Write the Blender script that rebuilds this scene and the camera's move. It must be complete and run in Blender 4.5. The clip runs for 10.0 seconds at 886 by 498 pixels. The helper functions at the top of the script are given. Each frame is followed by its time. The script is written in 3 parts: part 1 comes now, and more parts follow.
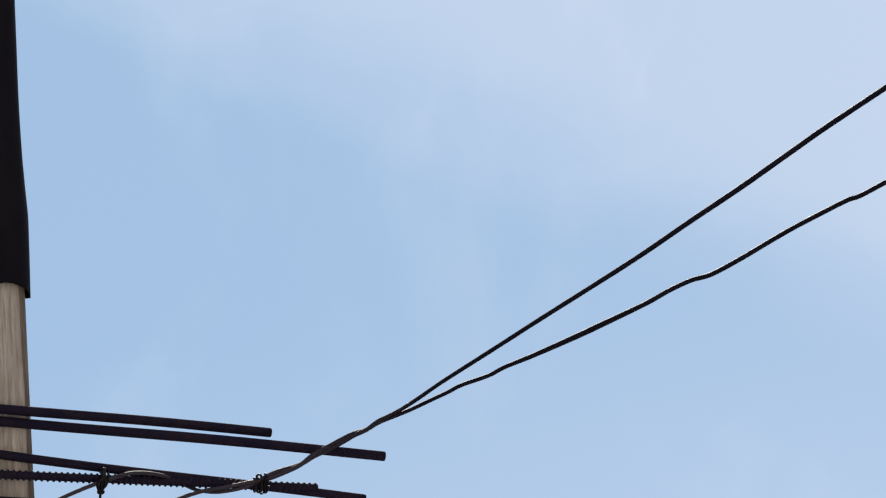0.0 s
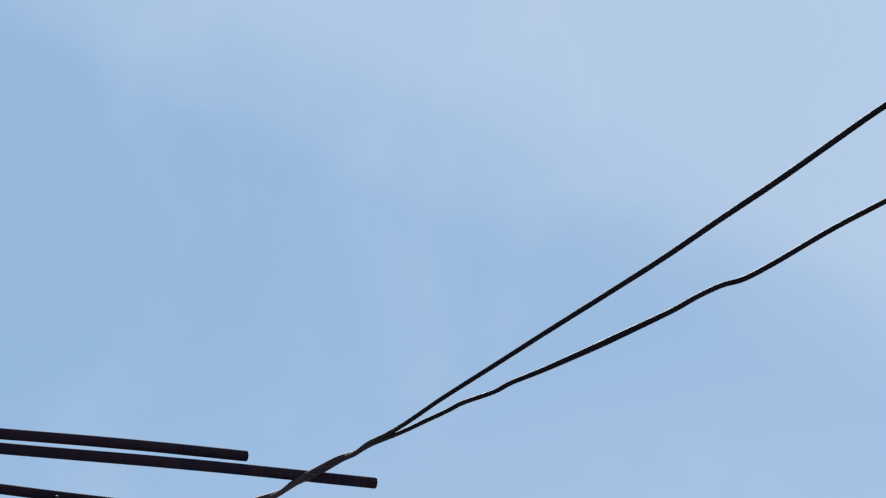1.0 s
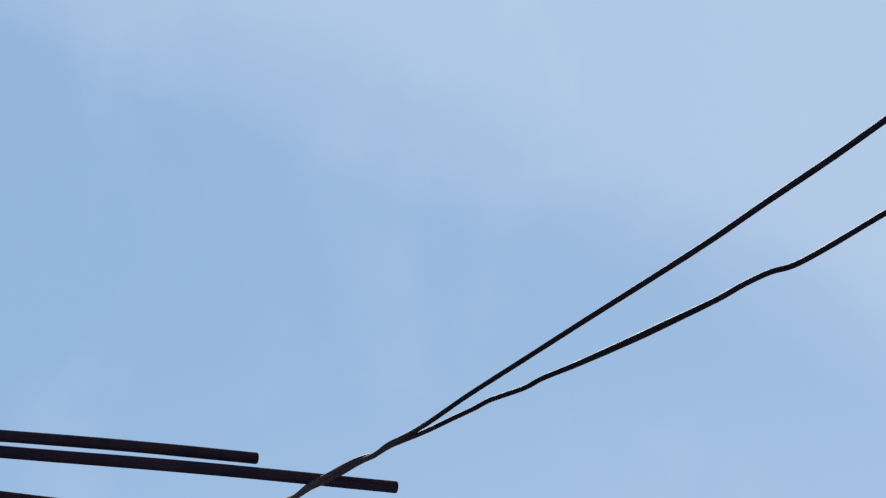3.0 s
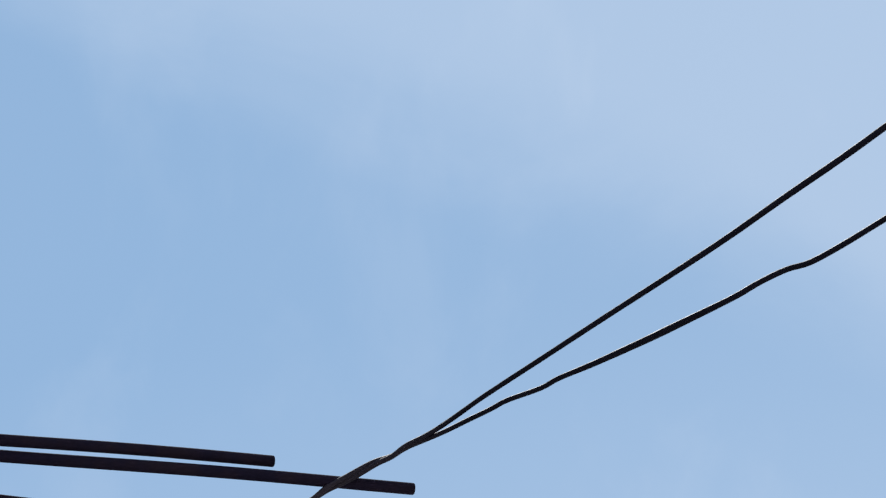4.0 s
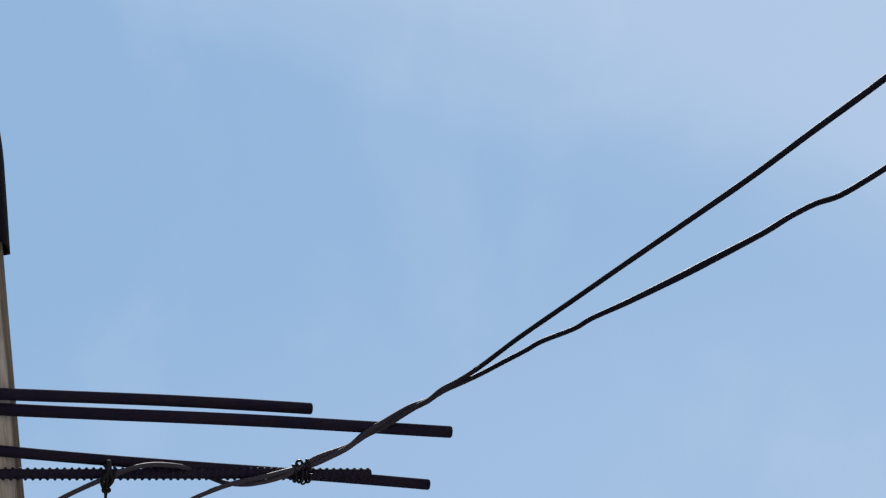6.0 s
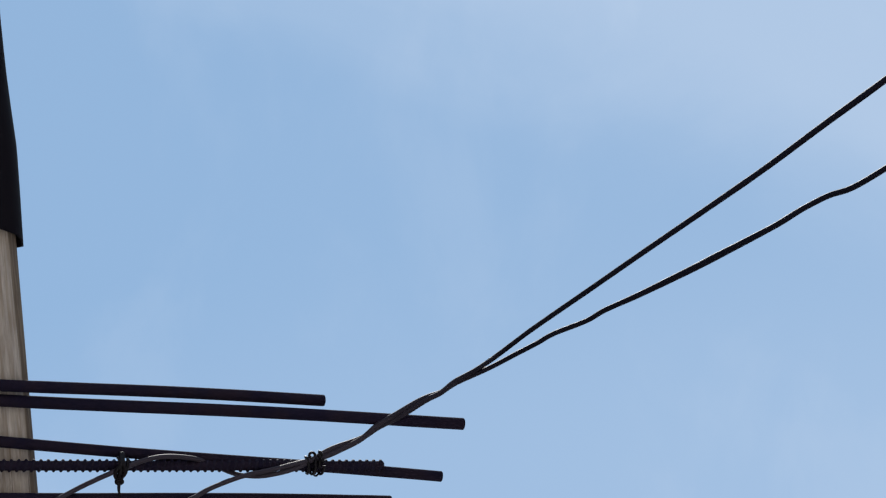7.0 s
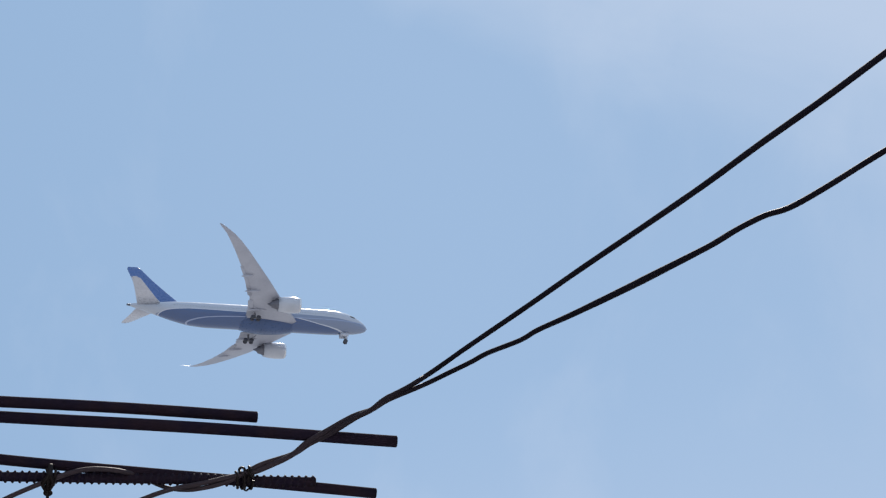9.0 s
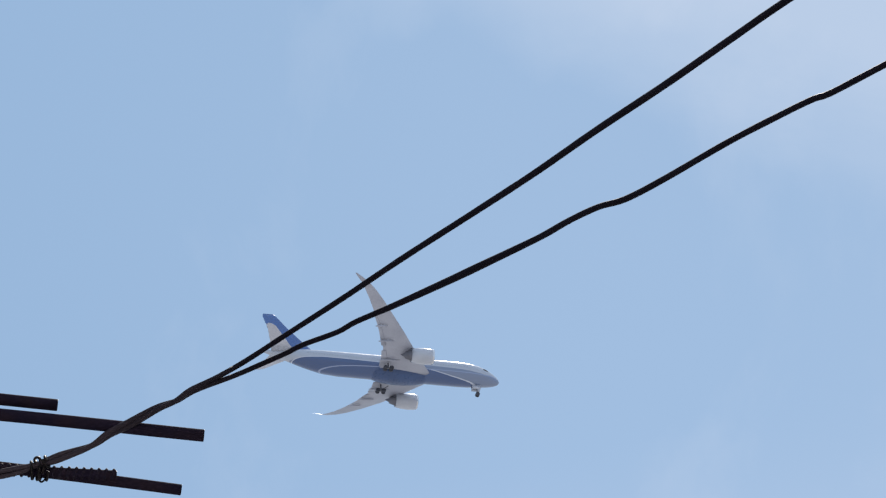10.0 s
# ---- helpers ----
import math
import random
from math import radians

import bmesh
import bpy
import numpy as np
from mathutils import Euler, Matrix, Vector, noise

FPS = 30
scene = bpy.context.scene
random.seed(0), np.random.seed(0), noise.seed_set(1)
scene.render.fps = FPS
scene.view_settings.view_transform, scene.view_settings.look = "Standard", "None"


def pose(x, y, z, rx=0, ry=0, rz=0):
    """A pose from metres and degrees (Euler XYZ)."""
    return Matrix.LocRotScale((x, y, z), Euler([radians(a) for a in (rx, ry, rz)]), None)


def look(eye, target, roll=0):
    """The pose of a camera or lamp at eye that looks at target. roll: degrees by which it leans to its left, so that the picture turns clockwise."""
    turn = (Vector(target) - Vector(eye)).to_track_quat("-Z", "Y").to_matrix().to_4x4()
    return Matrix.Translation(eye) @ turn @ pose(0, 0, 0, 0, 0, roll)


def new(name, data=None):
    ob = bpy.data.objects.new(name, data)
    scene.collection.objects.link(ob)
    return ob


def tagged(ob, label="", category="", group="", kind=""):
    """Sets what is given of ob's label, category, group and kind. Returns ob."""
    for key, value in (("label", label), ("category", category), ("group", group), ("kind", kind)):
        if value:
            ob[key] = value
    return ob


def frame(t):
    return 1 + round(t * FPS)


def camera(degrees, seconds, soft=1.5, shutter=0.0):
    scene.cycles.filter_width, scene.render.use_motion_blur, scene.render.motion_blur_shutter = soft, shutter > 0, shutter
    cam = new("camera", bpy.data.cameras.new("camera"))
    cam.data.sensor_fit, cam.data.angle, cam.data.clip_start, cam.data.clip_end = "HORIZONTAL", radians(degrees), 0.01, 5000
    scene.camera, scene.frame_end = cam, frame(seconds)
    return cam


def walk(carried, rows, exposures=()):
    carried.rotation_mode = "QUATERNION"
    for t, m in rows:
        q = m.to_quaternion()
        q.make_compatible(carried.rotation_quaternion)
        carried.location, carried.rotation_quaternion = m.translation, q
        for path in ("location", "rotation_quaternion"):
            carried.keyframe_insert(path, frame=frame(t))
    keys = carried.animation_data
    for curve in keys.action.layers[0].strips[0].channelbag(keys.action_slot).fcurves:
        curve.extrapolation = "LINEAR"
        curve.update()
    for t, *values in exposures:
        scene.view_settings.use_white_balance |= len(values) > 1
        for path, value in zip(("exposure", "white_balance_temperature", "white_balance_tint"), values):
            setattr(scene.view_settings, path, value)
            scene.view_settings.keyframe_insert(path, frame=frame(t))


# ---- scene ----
# ---------------------------------------------------------------- camera
cam = camera(18.0, 10.0, soft=1.25)
PATH = [
    (0.0, -0.6024, -0.5918, 1.2767, 124.831, 2.887, -8.453),
    (0.5, -0.5774, -0.3089, 1.4484, 125.154, 3.123, -8.798),
    (1.0, -0.5856, -0.1809, 1.5390, 125.092, 3.220, -9.315),
    (1.5, -0.6035, -0.1086, 1.5868, 124.984, 3.434, -9.691),
    (2.0, -0.6042, 0.0137, 1.6775, 124.712, 3.438, -10.096),
    (3.5, -0.5973, 0.0654, 1.7061, 124.854, 3.701, -9.396),
    (4.0, -0.5969, 0.0691, 1.7107, 124.843, 3.843, -9.127),
    (4.5, -0.5948, 0.0661, 1.7152, 124.859, 4.227, -8.970),
    (5.0, -0.5995, 0.0323, 1.7005, 123.878, 4.504, -8.460),
    (5.5, -0.5949, 0.0416, 1.7062, 123.656, 4.745, -7.904),
    (7.0, -0.5938, 0.0367, 1.7120, 123.352, 4.613, -7.357),
    (7.5, -0.5935, 0.0244, 1.7067, 123.421, 4.663, -7.239),
    (8.0, -0.4048, -0.0119, 1.6568, 123.982, 2.835, -4.410),
    (8.5, -0.2054, -0.0249, 1.6221, 124.513, 1.156, -1.538),
    (9.0, -0.0046, -0.0022, 1.6013, 125.257, -0.180, -0.186),
    (9.5, 0.1870, 0.0438, 1.5905, 125.828, -1.860, 0.973),
    (9.8, 0.2985, 0.0960, 1.6010, 125.992, -2.770, 1.523),
    (10.0, 0.3707, 0.1995, 1.6571, 126.325, -3.094, 1.174),
]
walk(cam, [(t, pose(*p)) for t, *p in PATH],
     exposures=[(0.0, 0.12, 6950, 13), (0.5, 0.13, 6950, 13), (1.0, -0.06, 6450, 10), (2.0, -0.09, 6350, 10), (7.5, -0.10, 6350, 10),
                (8.5, -0.03, 6700, 14), (10.0, 0.05, 6900, 14)])

# ---------------------------------------------------------------- sky and sun
SUN_UP, SUN_TURN = 60.0, 4.0      # degrees above the horizon; clockwise from straight ahead
SKY = 0.135

world = bpy.data.worlds.new("sky")
scene.world = world
world.use_nodes = True
wn, wl = world.node_tree.nodes, world.node_tree.links
wn.clear()
w_out = wn.new("ShaderNodeOutputWorld")
w_bg = wn.new("ShaderNodeBackground")
w_sky = wn.new("ShaderNodeTexSky")
w_sky.sky_type = "NISHITA"
w_sky.sun_disc = False
w_sky.sun_elevation, w_sky.sun_rotation = radians(SUN_UP), radians(SUN_TURN)
w_sky.altitude, w_sky.air_density, w_sky.dust_density, w_sky.ozone_density = 50, 1.0, 0.1, 1.5


def sky_node(kind, **values):
    k = wn.new(kind)
    for key, value in values.items():
        k.inputs[key.replace("_", " ")].default_value = value
    return k


def sky_noise(turn, stretch, scale, detail, rough, bend):
    """Soft streaks over the dome, drawn out along one way."""
    k = sky_node("ShaderNodeTexNoise", Scale=scale, Detail=detail, Roughness=rough, Distortion=bend)
    m = sky_node("ShaderNodeMapping", Rotation=turn, Scale=stretch)
    wl.new(w_co.outputs["Generated"], m.inputs["Vector"])
    wl.new(m.outputs["Vector"], k.inputs["Vector"])
    return k.outputs["Fac"]


def sky_along(way):
    k = wn.new("ShaderNodeVectorMath")
    k.operation = "DOT_PRODUCT"
    k.inputs[1].default_value = way
    wl.new(w_co.outputs["Generated"], k.inputs[0])
    return k.outputs["Value"]


def sky_maths(op, x, y, z=0.0):
    k = wn.new("ShaderNodeMath")
    k.operation = op
    for socket, v in zip(k.inputs, (x, y, z)):
        if isinstance(v, (int, float)):
            socket.default_value = v
        else:
            wl.new(v, socket)
    return k.outputs[0]


def sky_step(value, low, high, a, b):
    k = sky_node("ShaderNodeMapRange", From_Min=low, From_Max=high, To_Min=a, To_Max=b)
    k.interpolation_type = "SMOOTHSTEP"
    wl.new(value, k.inputs["Value"])
    return k.outputs["Result"]


def sky_mix(share, under, colour):
    k = wn.new("ShaderNodeMix")
    k.data_type = "RGBA"
    if isinstance(share, float):
        k.inputs[0].default_value = share
    else:
        wl.new(share, k.inputs[0])
    wl.new(under, k.inputs[6])
    k.inputs[7].default_value = (*colour, 1)
    return k.outputs[2]


w_co = wn.new("ShaderNodeTexCoord")
streaks = sky_noise((0.3, 0.5, 0.35), (1.0, 1.0, 2.2), 5.2, 7.0, 0.56, 0.4)
wisps = sky_noise((0.9, 0.2, 1.1), (1.6, 1.0, 1.0), 11.0, 6.0, 0.55, 0.3)
# a sheet of thin cloud high up, its ragged edge falling to the right
rise = sky_along((0.327, -0.590, 0.735))
sheet = sky_step(sky_maths("MULTIPLY_ADD", streaks, 0.09, rise), 0.05, 0.115, 0.0, 0.62)
# the veil thickens towards the right-hand sky and down to the horizon
right = sky_step(sky_along((0.985, -0.155, -0.074)), -0.24, 0.22, -0.05, 0.20)
low_sky = sky_step(sky_along((0.10, 0.574, -0.818)), 0.025, 0.12, 0.0, 0.22)
flecks = sky_step(wisps, 0.48, 0.70, 0.0, 0.16)
veil = sky_maths("ADD", sky_maths("ADD", sheet, right), sky_maths("ADD", low_sky, flecks))
base = sky_mix(0.75, w_sky.outputs["Color"], (2.52, 3.92, 5.62))    # even high haze
deep = sky_step(sky_along((0.985, -0.155, -0.074)), -0.42, -0.14, 0.75, 0.0)    # clearer air to the left
base = sky_mix(deep, base, (2.02, 3.35, 5.2))
wl.new(sky_mix(veil, base, (3.85, 4.85, 6.25)), w_bg.inputs["Color"])    # thin sunlit cloud
w_bg.inputs["Strength"].default_value = SKY
wl.new(w_bg.outputs["Background"], w_out.inputs["Surface"])

sun = new("sun", bpy.data.lights.new("sun", "SUN"))
sun.data.energy, sun.data.angle, sun.data.color = 4.2, radians(0.53), (1.0, 0.96, 0.9)
a, e = radians(SUN_TURN), radians(SUN_UP)
sun.matrix_world = look((math.sin(a) * math.cos(e) * 40, math.cos(a) * math.cos(e) * 40, math.sin(e) * 40), (0, 0, 0))


# ---------------------------------------------------------------- materials
def material(name, colour, rough=0.6, metal=0.0, second=None, scale=8.0, stretch=(1, 1, 1), bump=0.0, fine=60.0,
             spread=0.25, coords="Object", coat=0.0, shine=0.5):
    """A surface whose colour wanders between two tones at two scales, with fine relief."""
    m = bpy.data.materials.new(name)
    m.use_nodes = True
    n, l = m.node_tree.nodes, m.node_tree.links
    b = n["Principled BSDF"]
    b.inputs["Metallic"].default_value = metal
    b.inputs["Coat Weight"].default_value = coat
    b.inputs["Specular IOR Level"].default_value = shine
    co = n.new("ShaderNodeTexCoord")
    mp = n.new("ShaderNodeMapping")
    mp.inputs["Scale"].default_value = stretch
    l.new(co.outputs[coords], mp.inputs["Vector"])
    big, small = n.new("ShaderNodeTexNoise"), n.new("ShaderNodeTexNoise")
    big.inputs["Scale"].default_value, small.inputs["Scale"].default_value = scale, fine
    big.inputs["Detail"].default_value = small.inputs["Detail"].default_value = 6
    for t in (big, small):
        l.new(mp.outputs["Vector"], t.inputs["Vector"])
    second = second or tuple(c * (1 - spread) for c in colour)
    mix = n.new("ShaderNodeMix")
    mix.data_type = "RGBA"
    mix.inputs[6].default_value, mix.inputs[7].default_value = (*colour, 1), (*second, 1)
    rg = n.new("ShaderNodeMapRange")
    rg.inputs["From Min"].default_value, rg.inputs["From Max"].default_value = 0.35, 0.65
    l.new(big.outputs["Fac"], rg.inputs["Value"])
    l.new(rg.outputs["Result"], mix.inputs[0])
    sp = n.new("ShaderNodeMix")
    sp.data_type, sp.blend_type = "RGBA", "MULTIPLY"
    sp.inputs[0].default_value = spread
    l.new(mix.outputs[2], sp.inputs[6])
    l.new(small.outputs["Fac"], sp.inputs[7])
    l.new(sp.outputs[2], b.inputs["Base Color"])
    rr = n.new("ShaderNodeMapRange")
    rr.inputs["To Min"].default_value, rr.inputs["To Max"].default_value = max(rough - 0.12, 0.03), min(rough + 0.12, 1)
    l.new(small.outputs["Fac"], rr.inputs["Value"])
    l.new(rr.outputs["Result"], b.inputs["Roughness"])
    if bump:
        bp = n.new("ShaderNodeBump")
        bp.inputs["Strength"].default_value = bump
        bp.inputs["Distance"].default_value = 0.002
        l.new(small.outputs["Fac"], bp.inputs["Height"])
        l.new(bp.outputs["Normal"], b.inputs["Normal"])
    return m


STEEL = material("rusted_dark_steel", (0.018, 0.0145, 0.031), 0.88, 0.0, (0.028, 0.019, 0.030), 30, (1, 1, 1), 0.25, 300, shine=0.03)
WORN = material("worn_rib_steel", (0.018, 0.0145, 0.031), 0.66, 0.0, (0.024, 0.017, 0.027), 120, (1, 1, 1), 0.1, 500, shine=0.08)
STEEL_CUT = material("sawn_steel_end", (0.030, 0.027, 0.036), 0.5, 0.2, None, 60, (1, 1, 1), 0.2, 500, shine=0.2)
WIRE = material("dark_annealed_wire", (0.016, 0.012, 0.014), 0.5, 0.2, None, 50, (1, 1, 1), 0.2, 400, shine=0.2)
SLEEVE = material("black_polyethylene", (0.008, 0.006, 0.010), 0.75, 0, (0.013, 0.010, 0.013), 10, (1, 1, 0.3), 0.2, 90, shine=0.1)
CONCRETE = material("grey_render", (0.42, 0.40, 0.37), 0.9, 0, (0.33, 0.31, 0.28), 1.5, (1, 1, 1), 0.5, 40)
PALE = material("pale_bounce_surface", (0.78, 0.74, 0.68), 0.9, 0, (0.66, 0.62, 0.56), 0.9, (1, 1, 1), 0.4, 30)
SOIL = material("dusty_street_ground", (0.40, 0.405, 0.41), 0.95, 0, (0.33, 0.33, 0.335), 0.25, (1, 1, 1), 0.5, 9)
# gear grey is lifted towards blue: distance haze put into the colour
GEARGREY = material("landing_gear_grey", (0.22, 0.23, 0.26), 0.5, 0.3, None, 1.5, (1, 1, 1), 0, 8)
WHITE = material("white_aircraft_paint", (0.58, 0.61, 0.68), 0.28, 0, (0.51, 0.54, 0.61), 0.12, (1, 1, 1), 0, 1.5, 0.10, coat=0.4)
NACELLE = material("pale_grey_nacelle_paint", (0.52, 0.55, 0.61), 0.18, 0, (0.45, 0.48, 0.54), 0.3, (1, 1, 1), 0, 3, 0.12, coat=1.0)
LIP = material("polished_metal_lip", (0.75, 0.76, 0.78), 0.18, 1.0, None, 2, (1, 1, 1), 0, 8, 0.08)
GREYWING = material("light_grey_wing_paint", (0.47, 0.49, 0.56), 0.4, 0, (0.39, 0.41, 0.48), 0.2, (1, 1, 1), 0, 2.5, 0.20)
# dark metal and tyres also carry painted haze, paler and bluer than near to
DARKMETAL = material("heat_darkened_metal", (0.20, 0.205, 0.24), 0.5, 0.5, None, 0.8, (1, 1, 1), 0, 6)
TYRE = material("tyre_rubber", (0.075, 0.080, 0.10), 0.8, 0, None, 3, (1, 1, 1), 0, 20)
GLASS = material("dark_aircraft_glass", (0.02, 0.025, 0.035), 0.08, 0, None, 1, (1, 1, 1), 0, 3, coat=0.6)
CABIN = material("grey_blue_cabin_glass", (0.43, 0.475, 0.55), 0.2, 0, None, 1, (1, 1, 1), 0, 3, coat=0.4)
BLUE = (0.042, 0.092, 0.222)


def sheath_material():
    """Black cable sheath; front light is painted in as grey on the length that is tied to the bar."""
    m = material("black_cable_sheath_lit_grey", (0.0035, 0.0026, 0.0085), 0.58, 0, (0.0065, 0.0052, 0.013), 14, (1, 1, 1), 0.05, 160, shine=0.10)
    n, l = m.node_tree.nodes, m.node_tree.links
    b = n["Principled BSDF"]
    base = b.inputs["Base Color"].links[0].from_socket
    co, sx, r, k, t = (n.new("ShaderNodeTexCoord"), n.new("ShaderNodeSeparateXYZ"), n.new("ShaderNodeMapRange"), n.new("ShaderNodeMix"),
                       n.new("ShaderNodeTexNoise"))
    ad = n.new("ShaderNodeMath")
    t.inputs["Scale"].default_value = 25
    l.new(co.outputs["Object"], t.inputs["Vector"])
    l.new(co.outputs["Object"], sx.inputs[0])
    ad.operation = "MULTIPLY_ADD"
    ad.inputs[1].default_value = 0.1
    l.new(t.outputs["Fac"], ad.inputs[0])
    l.new(sx.outputs[0], ad.inputs[2])
    r.inputs["From Min"].default_value, r.inputs["From Max"].default_value = -0.16, 0.06
    r.inputs["To Min"].default_value, r.inputs["To Max"].default_value = 1.0, 0.0
    l.new(ad.outputs[0], r.inputs["Value"])
    k.data_type = "RGBA"
    k.inputs[7].default_value = (0.048, 0.038, 0.049, 1)
    l.new(r.outputs["Result"], k.inputs[0])
    l.new(base, k.inputs[6])
    l.new(k.outputs[2], b.inputs["Base Color"])
    return m


def wood_material():
    """Grey weathered timber: long grain, paler ridges, dark checks, one side painted brown for its shaded edge."""
    m = material("weathered_timber", (0.76, 0.66, 0.58), 0.85, 0, (0.52, 0.43, 0.37), 120, (1, 1, 0.13), 0.9, 520, 0.35)
    for node in m.node_tree.nodes:
        if node.type == "TEX_NOISE":
            node.inputs["Distortion"].default_value = 0.7
    n, l = m.node_tree.nodes, m.node_tree.links
    b = n["Principled BSDF"]
    base = b.inputs["Base Color"].links[0].from_socket
    co = n.new("ShaderNodeTexCoord")
    mp = n.new("ShaderNodeMapping")
    mp.inputs["Scale"].default_value = (1, 1, 0.035)
    l.new(co.outputs["Object"], mp.inputs["Vector"])
    t = n.new("ShaderNodeTexNoise")
    t.inputs["Scale"].default_value, t.inputs["Detail"].default_value = 150, 3
    l.new(mp.outputs["Vector"], t.inputs["Vector"])
    r = n.new("ShaderNodeMapRange")
    r.inputs["From Min"].default_value, r.inputs["From Max"].default_value = 0.62, 0.70
    l.new(t.outputs["Fac"], r.inputs["Value"])
    mx = n.new("ShaderNodeMix")
    mx.data_type = "RGBA"
    mx.inputs[7].default_value = (0.13, 0.085, 0.05, 1)
    l.new(r.outputs["Result"], mx.inputs[0])
    l.new(base, mx.inputs[6])
    # shade painted as a dark brown strip down one side, with a ragged edge
    sx, add, rf, mf = n.new("ShaderNodeSeparateXYZ"), n.new("ShaderNodeMath"), n.new("ShaderNodeMapRange"), n.new("ShaderNodeMix")
    l.new(co.outputs["Object"], sx.inputs[0])
    add.operation = "MULTIPLY_ADD"
    l.new(t.outputs["Fac"], add.inputs[0])
    add.inputs[1].default_value = 0.020
    l.new(sx.outputs[0], add.inputs[2])
    rf.inputs["From Min"].default_value, rf.inputs["From Max"].default_value = 0.0325, 0.0350
    l.new(add.outputs[0], rf.inputs["Value"])
    mf.data_type = "RGBA"
    mf.inputs[7].default_value = (0.15, 0.11, 0.08, 1)
    l.new(rf.outputs["Result"], mf.inputs[0])
    l.new(mx.outputs[2], mf.inputs[6])
    # fine silvered fibres
    mp2, fib, fr, fm = n.new("ShaderNodeMapping"), n.new("ShaderNodeTexNoise"), n.new("ShaderNodeMapRange"), n.new("ShaderNodeMix")
    mp2.inputs["Scale"].default_value = (1, 1, 0.05)
    l.new(co.outputs["Object"], mp2.inputs["Vector"])
    l.new(mp2.outputs["Vector"], fib.inputs["Vector"])
    fib.inputs["Scale"].default_value, fib.inputs["Detail"].default_value, fib.inputs["Distortion"].default_value = 330, 5, 0.5
    fr.inputs["From Min"].default_value, fr.inputs["From Max"].default_value = 0.36, 0.60
    fr.inputs["To Min"].default_value, fr.inputs["To Max"].default_value = 0.62, 0.0
    l.new(fib.outputs["Fac"], fr.inputs["Value"])
    fm.data_type = "RGBA"
    fm.inputs[7].default_value = (0.30, 0.22, 0.15, 1)
    l.new(fr.outputs["Result"], fm.inputs[0])
    l.new(mf.outputs[2], fm.inputs[6])
    l.new(fm.outputs[2], b.inputs["Base Color"])
    return m


def livery_material():
    """White hull; blue belly with a rising edge, slate band forward, thin white sweeps."""
    m = material("blue_and_white_livery", (0.46, 0.51, 0.59), 0.16, 0, (0.41, 0.46, 0.54), 0.12, (1, 1, 1), 0, 1.5, 0.10, coat=1.0)
    n, l = m.node_tree.nodes, m.node_tree.links
    b = n["Principled BSDF"]
    base = b.inputs["Base Color"].links[0].from_socket
    co, sep = n.new("ShaderNodeTexCoord"), n.new("ShaderNodeSeparateXYZ")
    l.new(co.outputs["Object"], sep.inputs[0])

    def maths(op, x, y=0.0):
        k = n.new("ShaderNodeMath")
        k.operation = op
        for i, v in enumerate((x, y)):
            if isinstance(v, (int, float)):
                k.inputs[i].default_value = v
            else:
                l.new(v, k.inputs[i])
        return k.outputs[0]

    def edge(stops):
        """The height of a paint edge along the hull, from (x, height) stops."""
        k = n.new("ShaderNodeValToRGB")
        k.color_ramp.interpolation = "B_SPLINE" if len(stops) > 3 else "EASE"
        while len(k.color_ramp.elements) < len(stops):
            k.color_ramp.elements.new(0.5)
        for el, (x, z) in zip(k.color_ramp.elements, stops):
            el.position = (x + 57) / 57
            g = (z + 4) / 8
            el.color = (g, g, g, 1)
        l.new(maths("DIVIDE", maths("ADD", sep.outputs[0], 57.0), 57.0), k.inputs[0])
        return maths("SUBTRACT", maths("MULTIPLY", k.outputs[0], 8.0), 4.0)

    def paint(under, mask, colour):
        k = n.new("ShaderNodeMix")
        k.data_type = "RGBA"
        k.inputs[7].default_value = (*colour, 1)
        l.new(mask, k.inputs[0])
        l.new(under, k.inputs[6])
        return k.outputs[2]

    z = sep.outputs[2]
    low = edge([(-56, -3.6), (-50.5, -1.2), (-47, 0.1), (-38, -0.25), (-24, -0.4), (-17, -1.0), (-12, -2.0), (-6, -2.9), (-2, -3.6)])
    high = edge([(-30, -0.4), (-20, 0.0), (-14, -0.1), (-8, -0.3), (-3, -0.9), (0, -1.2)])
    sweep = edge([(-45, -2.9), (-40, -2.0), (-34, -1.5), (-26, -1.3), (-20, -0.9)])
    c = paint(base, maths("LESS_THAN", z, high), (0.185, 0.24, 0.355))
    c = paint(c, maths("LESS_THAN", maths("ABSOLUTE", maths("SUBTRACT", z, low)), 0.16), (0.52, 0.57, 0.66))
    c = paint(c, maths("LESS_THAN", z, low), BLUE)
    c = paint(c, maths("LESS_THAN", maths("ABSOLUTE", maths("SUBTRACT", z, sweep)), 0.09), (0.26, 0.33, 0.50))
    l.new(c, b.inputs["Base Color"])
    return m


